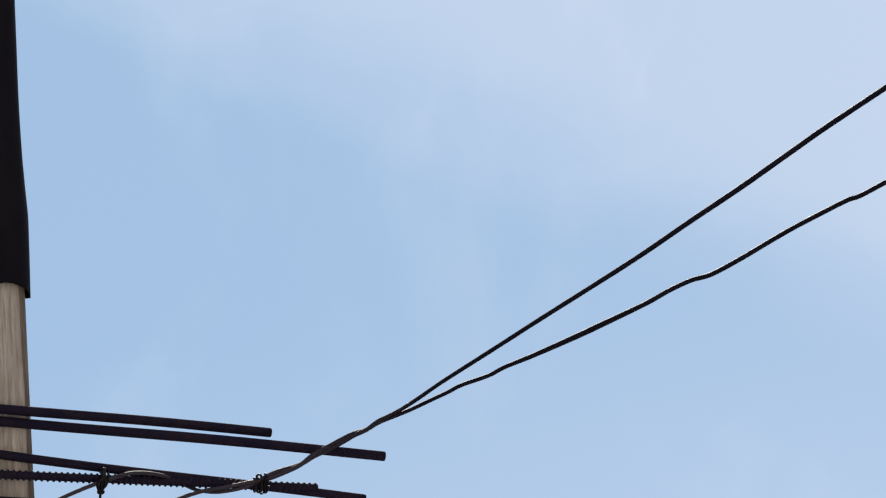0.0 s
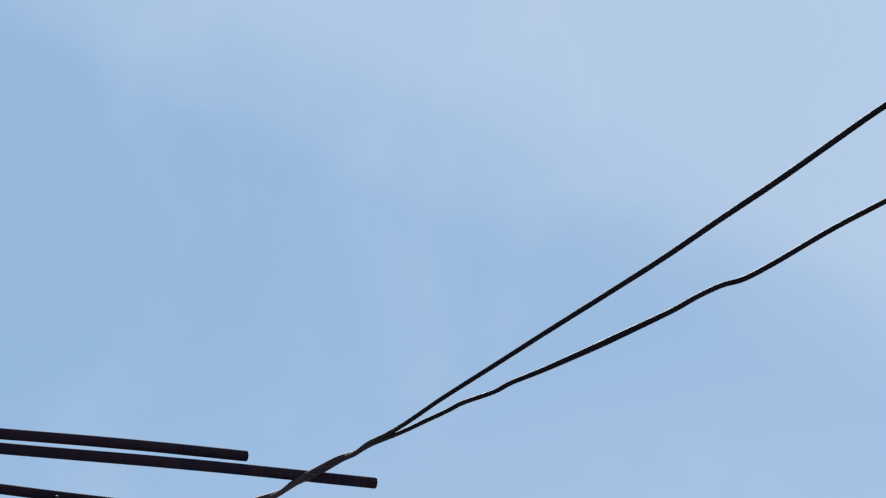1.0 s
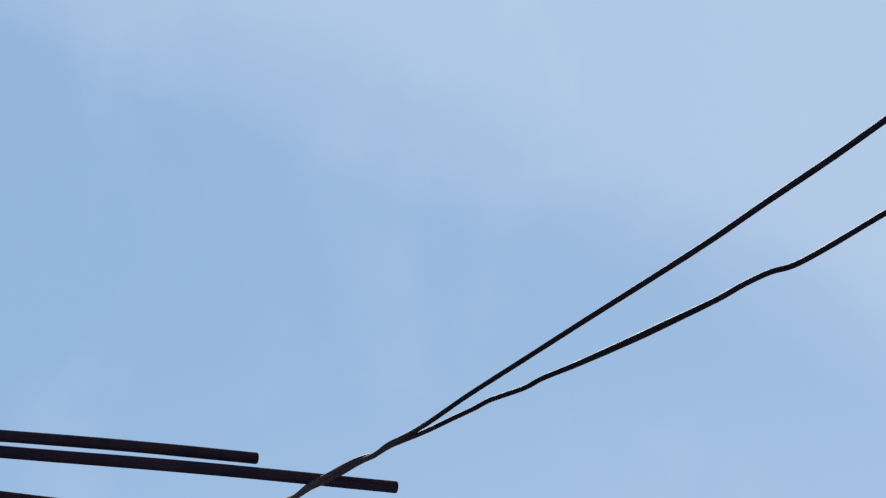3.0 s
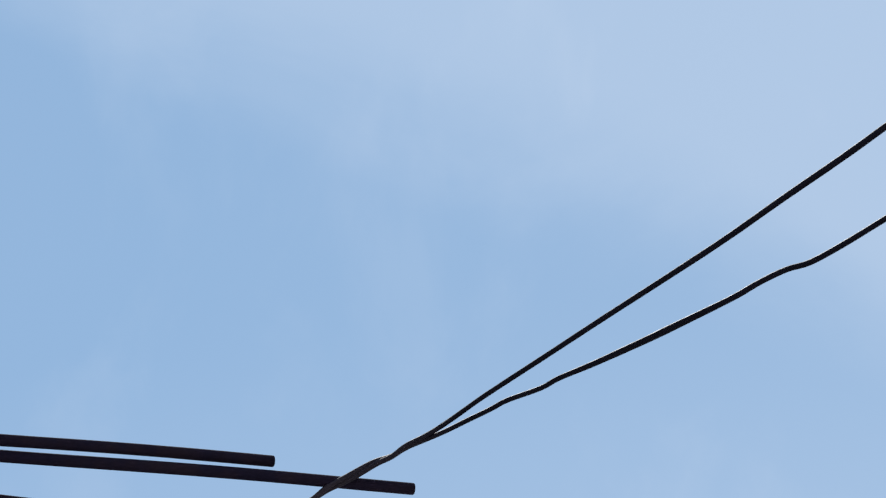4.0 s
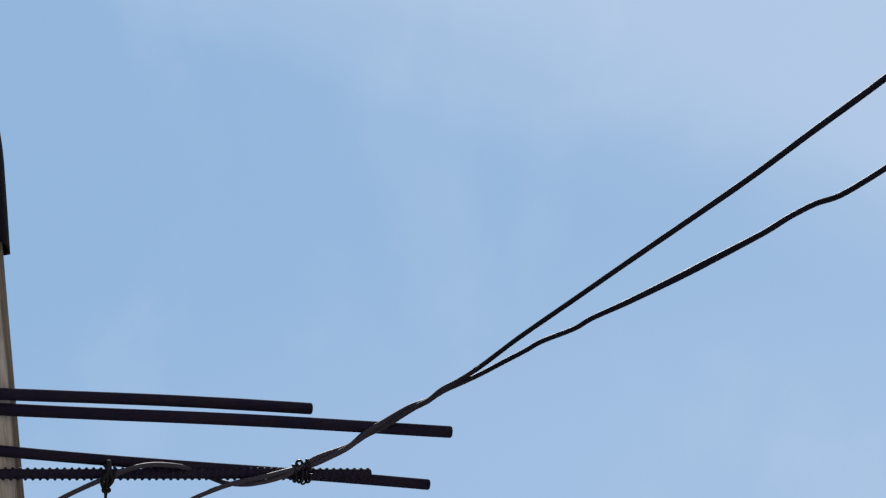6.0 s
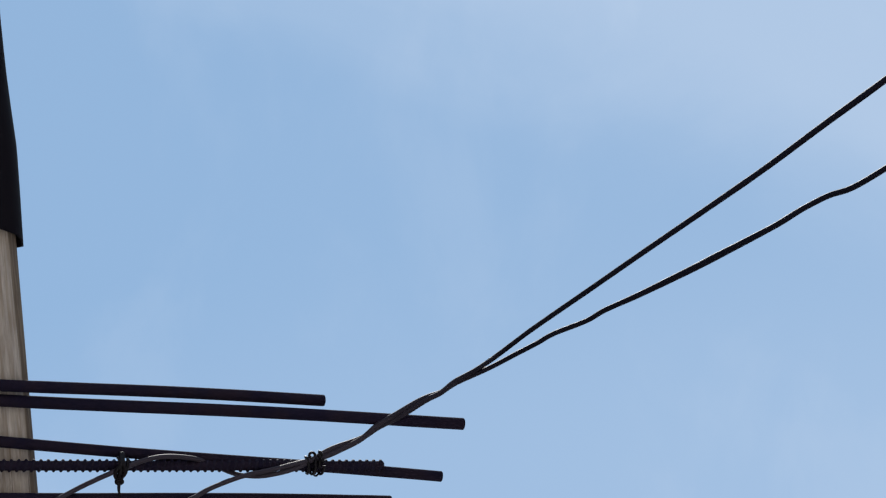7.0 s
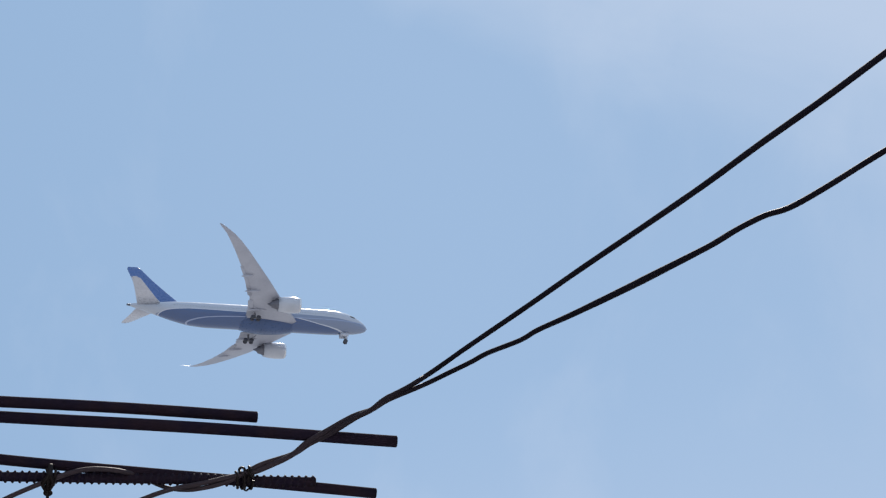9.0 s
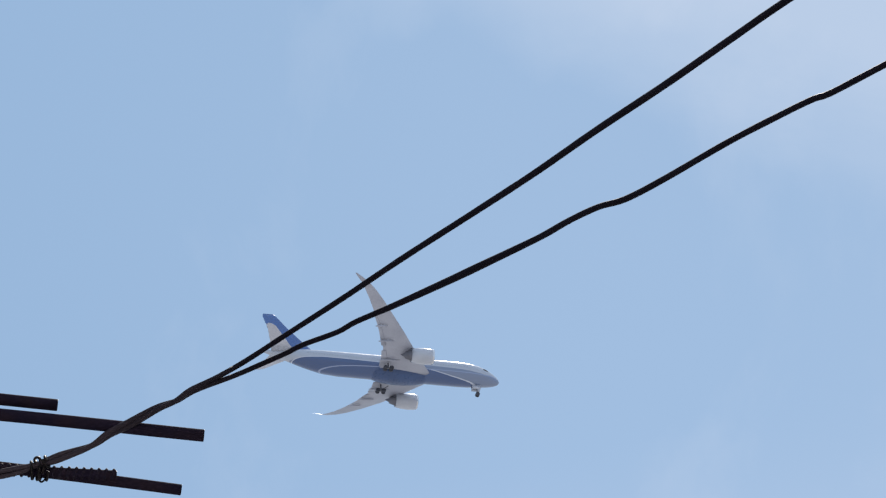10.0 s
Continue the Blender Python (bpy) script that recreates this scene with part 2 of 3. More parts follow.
def fin_material():
    """Blue along the leading edge and top, white below the slanting paint edge."""
    m = material("fin_livery", (0.56, 0.59, 0.66), 0.28, 0, (0.50, 0.53, 0.60), 0.2, (1, 1, 1), 0, 2, 0.10, coat=0.4)
    n, l = m.node_tree.nodes, m.node_tree.links
    b = n["Principled BSDF"]
    base = b.inputs["Base Color"].links[0].from_socket
    co, sep = n.new("ShaderNodeTexCoord"), n.new("ShaderNodeSeparateXYZ")
    l.new(co.outputs["Object"], sep.inputs[0])
    add, cmp = n.new("ShaderNodeMath"), n.new("ShaderNodeMath")
    l.new(sep.outputs[0], add.inputs[0])
    l.new(sep.outputs[2], add.inputs[1])
    cmp.operation = "GREATER_THAN"
    cmp.inputs[1].default_value = -45.4
    l.new(add.outputs[0], cmp.inputs[0])
    k = n.new("ShaderNodeMix")
    k.data_type = "RGBA"
    k.inputs[7].default_value = (0.065, 0.145, 0.36, 1)
    l.new(cmp.outputs[0], k.inputs[0])
    l.new(base, k.inputs[6])
    l.new(k.outputs[2], b.inputs["Base Color"])
    return m


WOOD, LIVERY, FINPAINT, SHEATH = wood_material(), livery_material(), fin_material(), sheath_material()


# ---------------------------------------------------------------- mesh helpers
def part(name, bm, mat, parent=None, label="", smooth=True):
    """Links a bmesh as one mesh object, under parent if given."""
    me = bpy.data.meshes.new(name)
    bmesh.ops.recalc_face_normals(bm, faces=bm.faces)
    if smooth:
        for f in bm.faces:
            f.smooth = len(f.verts) < 5
    bm.to_mesh(me)
    bm.free()
    me.materials.append(mat)
    ob = new(name, me)
    ob.parent = parent
    if label:
        ob["label"] = label
    return ob


def thing(name, label, category, group="", m=None):
    ob = tagged(new(name), label, category, group)
    ob.empty_display_size = 0.1
    if m:
        ob.matrix_world = m
    return ob


def rings(loops, closed=False, caps=True):
    """A skin over rings of equal vertex count."""
    bm = bmesh.new()
    vs = [[bm.verts.new(p) for p in loop] for loop in loops]
    n = len(vs[0])
    for i in range(len(vs) - (0 if closed else 1)):
        p, q = vs[i], vs[(i + 1) % len(vs)]
        for j in range(n):
            bm.faces.new((p[j], p[(j + 1) % n], q[(j + 1) % n], q[j]))
    if caps and not closed:
        bm.faces.new(vs[0])
        bm.faces.new(vs[-1])
    return bm


def glide(points, step):
    """A smooth line (Catmull-Rom) through the points, sampled about every step metres."""
    pts = [Vector(p) for p in points]
    pts = [2 * pts[0] - pts[1]] + pts + [2 * pts[-1] - pts[-2]]
    out = []
    for i in range(1, len(pts) - 2):
        p0, p1, p2, p3 = pts[i - 1:i + 3]
        k = max(1, round((p2 - p1).length / step))
        for j in range(k):
            t = j / k
            out.append(0.5 * (2 * p1 + (p2 - p0) * t + (2 * p0 - 5 * p1 + 4 * p2 - p3) * t * t + (3 * p1 - p0 - 3 * p2 + p3) * t ** 3))
    return out + [pts[-2]]


def tube(line, radius, sides=10, flat=1.0, twist=0.0, wobble=0.0, closed=False):
    """A tube along a line; radius may be a function of the share of the way. flat < 1 makes a ribbon-like section that twists."""
    loops, n = [], len(line)
    side = None
    for i, p in enumerate(line):
        if closed:
            d = (line[(i + 1) % n] - line[i - 1]).normalized()
        else:
            d = (line[min(i + 1, n - 1)] - line[max(i - 1, 0)]).normalized()
        side = (side - d * side.dot(d)).normalized() if side else d.orthogonal().normalized()
        up = d.cross(side)
        r = radius(i / max(n - 1, 1)) if callable(radius) else radius
        r *= 1 + wobble * noise.noise(p * 40)
        loop = []
        for k in range(sides):
            a = math.tau * k / sides
            u, v = math.cos(a) * r, math.sin(a) * r * flat
            b = twist * i
            loop.append(p + side * (u * math.cos(b) - v * math.sin(b)) + up * (u * math.sin(b) + v * math.cos(b)))
        loops.append(loop)
    return rings(loops, closed)


def box(x0, x1, y0, y1, z0, z1, bevel=0.0):
    bm = bmesh.new()
    bmesh.ops.create_cube(bm, size=1, matrix=Matrix.Translation(((x0 + x1) / 2, (y0 + y1) / 2, (z0 + z1) / 2))
                          @ Matrix.Diagonal((x1 - x0, y1 - y0, z1 - z0, 1)))
    if bevel:
        bmesh.ops.bevel(bm, geom=bm.edges[:], offset=bevel, segments=2, affect="EDGES")
    return bm


# Bars and cables lie near one slanting plane that faces the street: u runs to the right, v up along the slope, w out of it.
SLOPE_O = Vector((0, 2.8008, 3.5800))
SLOPE_U, SLOPE_V, SLOPE_W = Vector((1, 0, 0)), Vector((0, -0.57725, 0.81657)), Vector((0, -0.81657, -0.57725))


def at(u, v, w):
    return SLOPE_O + SLOPE_U * u + SLOPE_V * v + SLOPE_W * w


# ---------------------------------------------------------------- the setting
g = bmesh.new()
bmesh.ops.create_grid(g, x_segments=24, y_segments=24, size=2400)
tagged(part("ground", g, SOIL, smooth=False), "dusty pale street ground reaching to the horizon", "ground", kind="structure")
tagged(part("wall_west", box(-5.2, -1.15, 2.1, 6.5, 0, 4.3, 0.02), CONCRETE, smooth=False),
       "unfinished grey rendered house wall with bars sticking out", "wall", kind="structure")
tagged(part("wall_east", box(5.2, 5.5, -3.4, 7.5, 0, 7.6, 0.02), CONCRETE, smooth=False),
       "tall grey rendered wall of a neighbouring house", "wall", kind="structure")
# unseen pale wall added behind the camera to bounce sunlight onto the post
tagged(part("bounce_wall", box(-6, 5.2, -3.3, -3.0, 0, 6.0, 0.02), PALE, smooth=False),
       "unseen pale wall added to bounce light", "wall", kind="structure")


# ---------------------------------------------------------------- leaning post with its sleeve
def post():
    def axis(v):
        return at(-0.5990 - 0.087 * (v + 0.2926), v, 0.048 - 0.08 * (v + 0.2))
    top, foot = axis(1.15), axis(-3.37)
    foot = foot + (foot - top) * ((foot.z + 0.25) / (top.z - foot.z))
    t = thing("utility_post", "slim weathered timber post leaning, wrapped in black sleeve above", "post")
    way = (top - foot)
    length = way.length
    way.normalize()
    turn = way.to_track_quat("Z", "Y").to_matrix().to_4x4()
    t.matrix_world = Matrix.Translation(foot) @ turn
    rim = (axis(-0.0226) - foot).length

    loops = []
    for i in range(90):
        h = length * i / 89
        r = 0.0294 + 0.004 * (rim - h)
        loops.append([(r * (1 + 0.05 * noise.noise((math.cos(b) * 3, math.sin(b) * 3, h * 1.6)) + 0.02 * noise.noise((math.cos(b) * 9, math.sin(b) * 9, h * 5))) * math.cos(b),
                       r * (1 + 0.05 * noise.noise((math.cos(b) * 3, math.sin(b) * 3, h * 1.6))) * math.sin(b), h)
                      for b in (math.tau * k / 28 for k in range(28))])
    part("shaft", rings(loops), WOOD, t, "grey-beige weathered timber with dark splits")

    def sleeve_radius(k):
        return float(np.interp(k, [0, 0.06, 0.115, 0.16, 0.19, 0.23, 0.28, 0.45, 1.2], [0.0374, 0.0384, 0.0390, 0.0362, 0.0347, 0.0335, 0.0328, 0.0334, 0.0330]))

    # the hem is cut so that it stands higher on the side that faces the street
    street = t.matrix_world.to_3x3().inverted() @ SLOPE_W
    facing = math.atan2(street.y, street.x)
    outer, inner = [], []
    for i in range(60):
        s_ = (i / 59) ** 1.6
        ring = []
        for k in range(36):
            b = math.tau * k / 36
            lift = 0.020 * max(0.0, math.cos(b - facing)) ** 0.8 + 0.0015 * noise.noise((math.cos(b) * 3, math.sin(b) * 3, 0.5))
            h = rim - 0.0005 + (length + 0.02 - rim) * s_ + lift * (1 - s_) ** 8
            r = sleeve_radius(h - rim)
            r *= 1 + 0.012 * noise.noise((math.cos(b) * 2.2, math.sin(b) * 2.2, h * 7)) + 0.008 * noise.noise((math.cos(b) * 5, math.sin(b) * 5, h * 25))
            ring.append((r * math.cos(b), r * math.sin(b), h))
        outer.append(ring)
        inner.append([(x * 0.93, y * 0.93, z) for x, y, z in ring])
    part("sleeve", rings(inner[::-1] + outer, closed=False), SLEEVE, t, "black plastic sleeve with a ragged flared hem")
    return t


post()


# ---------------------------------------------------------------- reinforcing bars
WALL_X = -1.25


def bar_line(left, right):
    """Stretches a bar from its free end through a second point back into the house wall."""
    a, b = Vector(left), Vector(right)
    k = (WALL_X - b.x) / (a.x - b.x)
    return b + (a - b) * k, b


def plain_bar(left, right, radius, label):
    a, b = bar_line(left, right)
    t = thing("reinforcing_bar", label, "steel bar", "bars out of the wall")
    n = 40
    line = [a.lerp(b, i / n) + Vector((0, 0, 0.0012 * math.sin(i * 0.31 + a.z * 50))) for i in range(n + 1)]
    bm = tube(line, radius, 14, wobble=0.02)
    part("shank", bm, STEEL, t)
    d = (b - a).normalized()
    end = tube([line[-1] - d * 0.0008, line[-1] + d * 0.0006], radius * 0.94, 14)
    part("cut_end", end, STEEL_CUT, t, "sawn bright end")
    return t


plain_bar(at(-0.616, -0.1774, 0.0890), at(-0.2290, -0.2043, 0.0050), 0.0070, "dark rusted smooth steel bar, the shorter upper one")
plain_bar(at(-0.616, -0.1951, 0.0840), at(-0.0579, -0.2338, -0.0040), 0.0073, "dark rusted smooth steel bar reaching out beneath another")
plain_bar(at(-0.616, -0.2432, 0.0860), at(-0.0834, -0.2995, -0.0105), 0.0066, "dark rusted smooth steel bar sloping behind a ribbed one")
plain_bar(at(-0.612, -0.3062, 0.10), at(-0.1468, -0.3262, 0.0), 0.0064, "dark rusted smooth steel bar, lowest of the bundle")


def ribbed_bar(left, right, radius):
    a, b = bar_line(left, right)
    t = thing("reinforcing_bar", "dark rusted ribbed steel bar carrying a tied cable", "steel bar", "bars out of the wall")
    d = (b - a).normalized()
    part("shank", tube([a.lerp(b, i / 40) for i in range(41)], radius, 14, wobble=0.02), STEEL, t)
    part("cut_end", tube([b - d * 0.0008, b + d * 0.0006], radius * 0.92, 14), STEEL_CUT, t, "sawn bright end")
    # one crescent rib, leaning on the shank; the rest share its mesh
    up = (SLOPE_V - d * SLOPE_V.dot(d)).normalized()
    turn = Matrix((up, d.cross(up), d)).transposed()
    lean = 0.22
    bm = bmesh.new()
    rows = []
    for k in range(17):
        b_ = math.tau * k / 16
        out = radius * 0.97 + 0.0022 * abs(math.cos(b_)) ** 0.9
        c, s = math.cos(b_), math.sin(b_)
        z = c * radius * lean
        rows.append([(c * radius * 0.9, s * radius * 0.9, z - 0.0027), (c * out, s * out, z - 0.0007),
                     (c * out, s * out, z + 0.0007), (c * radius * 0.9, s * radius * 0.9, z + 0.0027)])
    vs = [[bm.verts.new(p) for p in row] for row in rows[:-1]]
    for i in range(16):
        p, q = vs[i], vs[(i + 1) % 16]
        for j in range(3):
            bm.faces.new((p[j], p[j + 1], q[j + 1], q[j]))
    first = part("rib", bm, WORN, t)
    pitch, length = 0.0086, (b - a).length
    count = int(min(0.78, length - 0.01) / pitch)
    for i in range(count):
        ob = first if i == 0 else new("rib", first.data)
        ob.parent = t
        ob.matrix_world = Matrix.Translation(b - d * (0.004 + pitch * i)) @ turn.to_4x4()
    return t


BAR_A, BAR_B = at(-0.616, -0.2703, 0.0960), at(-0.1571, -0.2835, 0.0060)
ribbed_bar(BAR_A, BAR_B, 0.0057)

# ---------------------------------------------------------------- two cables, wound round one another, parting to the right
FORK = (-0.0412, -0.1690)
TRUNK = [(-0.2360, -0.2715), (-0.2248, -0.2651), (-0.2112, -0.2602), (-0.1841, -0.2492), (-0.1644, -0.2347), (-0.1406, -0.2219),
         (-0.1092, -0.2034), (-0.0887, -0.1946), (-0.0750, -0.1848), (-0.0613, -0.1770), FORK]
TURN = 0.110          # metres for half a turn of the pair


def trunk(sign):
    """One strand of the wound pair, from the tie to the fork."""
    line = glide([at(u, v, 0.017 + 0.010 * max(0.0, (-0.19 - u) / 0.046)) for u, v in TRUNK], 0.004)
    gone = [0.0]
    for p, q in zip(line, line[1:]):
        gone.append(gone[-1] + (q - p).length)
    out = []
    for i, p in enumerate(line):
        d = (line[min(i + 1, len(line) - 1)] - line[max(i - 1, 0)]).normalized()
        side = SLOPE_W.cross(d).normalized()
        a = math.pi * (gone[-1] - gone[i]) / TURN
        share = gone[i] / gone[-1]
        apart = 0.0024 + 0.0009 * max(0.0, 1 - share / 0.5) - 0.0008 * max(0.0, (share - 0.8) / 0.2)
        out.append(p + sign * apart * (side * math.cos(a) + SLOPE_W * math.sin(a) * 1.0))
    return out


def beyond(line, u):
    """Carries a line straight on from its last stretch to the given u."""
    d = line[-1] - line[-8]
    return line + [line[-1] + d * ((u - line[-1].x) / d.x) * k / 12 for k in range(1, 13)]


def ease(line, k, reach):
    """Rounds off the joint at index k of a line."""
    line = list(line)
    for _ in range(12):
        line[k - reach:k + reach] = [(line[i - 1] + line[i] * 2 + line[i + 1]) / 4 for i in range(k - reach, k + reach)]
    return line


def cable(name_label, tail, head, head_radius, sign):
    t = thing("overhead_cable", name_label, "cable", "wound pair of cables")
    tail_line = glide(tail, 0.006)
    back = tail_line[0] - tail_line[7]
    tail_line = [tail_line[0] + back * ((WALL_X - tail_line[0].x) / back.x) * k / 10 for k in range(10, 0, -1)] + tail_line
    wound = trunk(sign)
    head_line = beyond(glide(head, 0.006), 5.35)
    whole = ease(tail_line + wound, len(tail_line), 10)
    whole = ease(whole + head_line, len(whole), 7)
    a, b = len(tail_line), len(tail_line) + len(wound)
    n = len(whole) - 1

    def thick(i):
        k = (i - a) / (b - a)
        if k < 0:
            return 0.0034
        if k < 1:
            return 0.0035 - (0.0035 - head_radius(0)) * max(0.0, (k - 0.7) / 0.3)
        return head_radius((i - b) / (n - b))
    part("tail", tube(whole[:a + 1], thick(0), 10, flat=0.85, wobble=0.05), SHEATH, t, "black sheath painted greyer for front light")
    part("wound_length", tube(whole[a - 1:b + 1], lambda q: thick(a - 1 + q * (b + 1 - a)), 10, flat=0.95, wobble=0.04), SHEATH, t, "black sheath painted greyer for front light")
    part("free_length", tube(whole[b - 1:], lambda q: thick(b - 1 + q * (n - b + 1)), 10, flat=0.95, wobble=0.04), SHEATH, t)
    return t


UPPER = [(-0.0150, -0.1493), (0.0245, -0.1210), (0.1000, -0.0690), (0.1685, -0.0205), (0.2497, 0.0350), (0.3160, 0.0810), (0.3870, 0.1335),
         (0.4650, 0.1890), (0.5374, 0.2430), (0.5931, 0.2845), (0.6799, 0.3455), (0.85, 0.4650)]
LOWER = [(-0.0200, -0.1645), (-0.0031, -0.1535), (0.0132, -0.1462), (0.0353, -0.1354), (0.0543, -0.1251), (0.0942, -0.1090),
         (0.1154, -0.0964), (0.1579, -0.0768), (0.2179, -0.0475), (0.2560, -0.0281), (0.3110, 0.0003), (0.3324, 0.0120),
         (0.3601, 0.0290), (0.3920, 0.0450), (0.4225, 0.0550), (0.4662, 0.0795), (0.5400, 0.1253), (0.6045, 0.1614),
         (0.6364, 0.1780), (0.6550, 0.1850), (0.7117, 0.2170), (0.85, 0.2950)]


def out_of_slope(u):
    """How far the cables stand out of the slope along their way."""
    return float(np.interp(u, [-0.05, 0.05, 0.18, 0.386, 0.46, 0.6, 0.9], [0.008, -0.009, 0.006, 0.010, 0.006, -0.003, -0.025]))


def over_bar(u, v, w=0.0115):
    """A place on the near side of the ribbed bar, clear of its ribs, or w from its axis."""
    return at(u, v, 0.0960 - 0.0900 * (u + 0.616) / 0.4588 + w)


def swell(a, b, fat=0.0):
    """The cable's half width along its free length; fat: where its flat side turns to the street."""
    return lambda s: a + (b - a) * min(s / 0.5, 1) + fat * math.exp(-((s - 0.27) / 0.075) ** 2)


cable("black overhead cable running taut and almost straight",
      [over_bar(*p) for p in ((-0.5437, -0.3088), (-0.5146, -0.2944), (-0.4820, -0.2806), (-0.4636, -0.2739), (-0.4491, -0.2687),
                              (-0.4326, -0.2649), (-0.4160, -0.2640), (-0.3961, -0.2659, 0.0095), (-0.3813, -0.2696, 0.003), (-0.3659, -0.2760, -0.0085),
                              (-0.3490, -0.2840, -0.0085), (-0.3321, -0.2895, -0.002), (-0.3084, -0.2908, 0.007), (-0.2811, -0.2874), (-0.2606, -0.2815),
                              (-0.2469, -0.2768))],
      [at(u, v, out_of_slope(u)) for u, v in UPPER], swell(0.0032, 0.0046), 1)
cable("black overhead cable hanging slack in uneven waves",
      [over_bar(*p) for p in ((-0.3858, -0.3126), (-0.3724, -0.3051), (-0.3557, -0.2983), (-0.3388, -0.2925), (-0.3219, -0.2880),
                              (-0.3016, -0.2846), (-0.2811, -0.2807), (-0.2606, -0.2755), (-0.2469, -0.2708))],
      [at(u, v, out_of_slope(u)) for u, v in LOWER], swell(0.0031, 0.0040, 0.0011), -1)


# ---------------------------------------------------------------- tie wires
def loop_line(centre, d, radius, lean, turns=1.0, n=22, start=0.0):
    """A coil of wire round the line through centre along d."""
    side = SLOPE_V - d * SLOPE_V.dot(d)
    side.normalize()
    up = d.cross(side)
    return [centre + side * math.cos(start + math.tau * turns * i / n) * radius + up * math.sin(start + math.tau * turns * i / n) * radius
            + d * lean * (i / n - 0.5) for i in range(n + 1)]


BAR_D = (BAR_B - BAR_A).normalized()


def tie(name_label, u, loops, reach, eye, hang):
    t = thing("tie_wire", name_label, "wire", "tie wires on the ribbed bar")
    k = (u - BAR_A.x) / (BAR_B.x - BAR_A.x)
    c = BAR_A.lerp(BAR_B, k) + SLOPE_W * 0.004
    for i in range(loops):
        off = (i - (loops - 1) / 2) * 0.0048
        part("wire_turn", tube(loop_line(c + BAR_D * off + SLOPE_V * 0.001, BAR_D, reach + 0.0007 * (i % 2), 0.006 * (-1) ** i, 1.05, 26, 0.5 * i), 0.0018, 7), WIRE, t)
    if eye:
        e = c + SLOPE_V * (reach + 0.0034) - SLOPE_U * 0.002 + SLOPE_W * 0.004
        ring = [e + SLOPE_U * math.cos(b) * 0.0034 + SLOPE_V * math.sin(b) * 0.0034 for b in (math.tau * i / 18 for i in range(18))]
        part("eye", tube(ring, 0.0017, 7, closed=True), WIRE, t, "small open wire eye")
        over = at(-0.2340, -0.2695, 0.0) + SLOPE_W * ((c - SLOPE_O).dot(SLOPE_W) + 0.005)
        along = (SLOPE_U * 0.86 + SLOPE_V * 0.5).normalized()
        part("wire_turn", tube(loop_line(over, along, 0.0066, 0.004, 1.1, 26, 0.8), 0.0018, 7), WIRE, t)
        part("twisted_end", tube(glide([c - SLOPE_V * reach, c - SLOPE_V * (reach + 0.002) + SLOPE_U * 0.003, c - SLOPE_V * (reach - 0.001) + SLOPE_U * 0.007], 0.001), 0.0012, 7), WIRE, t)
    if hang:
        knot = at(-0.4744, -0.2925, 0.0) + SLOPE_W * ((c - SLOPE_O).dot(SLOPE_W) + 0.004)
        near = SLOPE_W * 0.012
        for top, mid in ((0.0012, 0.0036), (-0.0012, -0.0022), (0.0, -0.0078)):
            leg = [c + SLOPE_V * (reach + 0.006) + SLOPE_U * top * 0.4, c + SLOPE_V * reach * 0.5 + SLOPE_U * top + near,
                   c - SLOPE_V * reach * 0.6 + SLOPE_U * mid + near, knot + SLOPE_V * 0.004 + SLOPE_U * mid * 0.4, knot]
            part("wire_leg", tube(glide(leg, 0.0015), 0.0027, 7), WIRE, t)
        ring = [knot + SLOPE_U * math.cos(b) * 0.0036 + SLOPE_V * math.sin(b) * 0.0020 + SLOPE_W * math.sin(2 * b) * 0.001 for b in (math.tau * i / 18 for i in range(18))]
        part("twisted_knot", tube(ring, 0.0022, 7, closed=True), WIRE, t)
        drop = [knot, knot - SLOPE_V * 0.008 - SLOPE_U * 0.0006, knot - SLOPE_V * 0.020 + SLOPE_U * 0.0004, knot - SLOPE_V * 0.040 - SLOPE_U * 0.0006]
        part("hanging_end", tube(glide(drop, 0.002), lambda q: 0.0024 - 0.0010 * min(1, q * 2.5), 7), WIRE, t)
    return t


tie("dark wire wound round cable and ribbed bar, with an open eye", -0.2430, 4, 0.0098, True, False)
tie("dark wire knotted round the ribbed bar, its end hanging down", -0.4715, 2, 0.0092, False, True)


# ---------------------------------------------------------------- airliner on its landing approach
def circle(x, cy, cz, ry, rz, n=40):
    return [(x, cy + ry * math.cos(math.tau * k / n), cz + rz * math.sin(math.tau * k / n)) for k in range(n)]


def hull_at(x):
    xs = [-55.4, -54.3, -52, -49.2, -45.5, -41.8, -38, -10, -7.5, -5, -3, -1.5, -0.5, 0]
    rs = [0.28, 0.55, 1.02, 1.58, 2.28, 2.76, 2.92, 2.92, 2.82, 2.50, 2.02, 1.42, 0.80, 0.06]
    zs = [1.72, 1.66, 1.45, 1.08, 0.58, 0.16, 0, 0, -0.05, -0.22, -0.55, -0.92, -1.2, -1.3]
    return float(np.interp(x, xs, rs)), float(np.interp(x, xs, zs))


def airfoil(n=12):
    """A unit section, leading edge at 0, chord along -x: points round it as (back, height)."""
    up = []
    for i in range(n + 1):
        c = 0.5 * (1 - math.cos(math.pi * i / n))
        th = 0.6 * (0.2969 * math.sqrt(c) - 0.126 * c - 0.3516 * c * c + 0.2843 * c ** 3 - 0.1036 * c ** 4) / 0.12
        up.append((c, th))
    low = [(c, -h * 0.75) for c, h in up[1:-1]][::-1]
    return up + low


def surface(sections, upright=False):
    """A wing or fin through sections (span, leading x, chord, height, thickness share)."""
    loops = []
    for y, x, c, z, th in sections:
        loops.append([(x - b * c, h * th * c, z) if upright else (x - b * c, y, z + h * th * c) for b, h in airfoil()])
    return rings(loops)


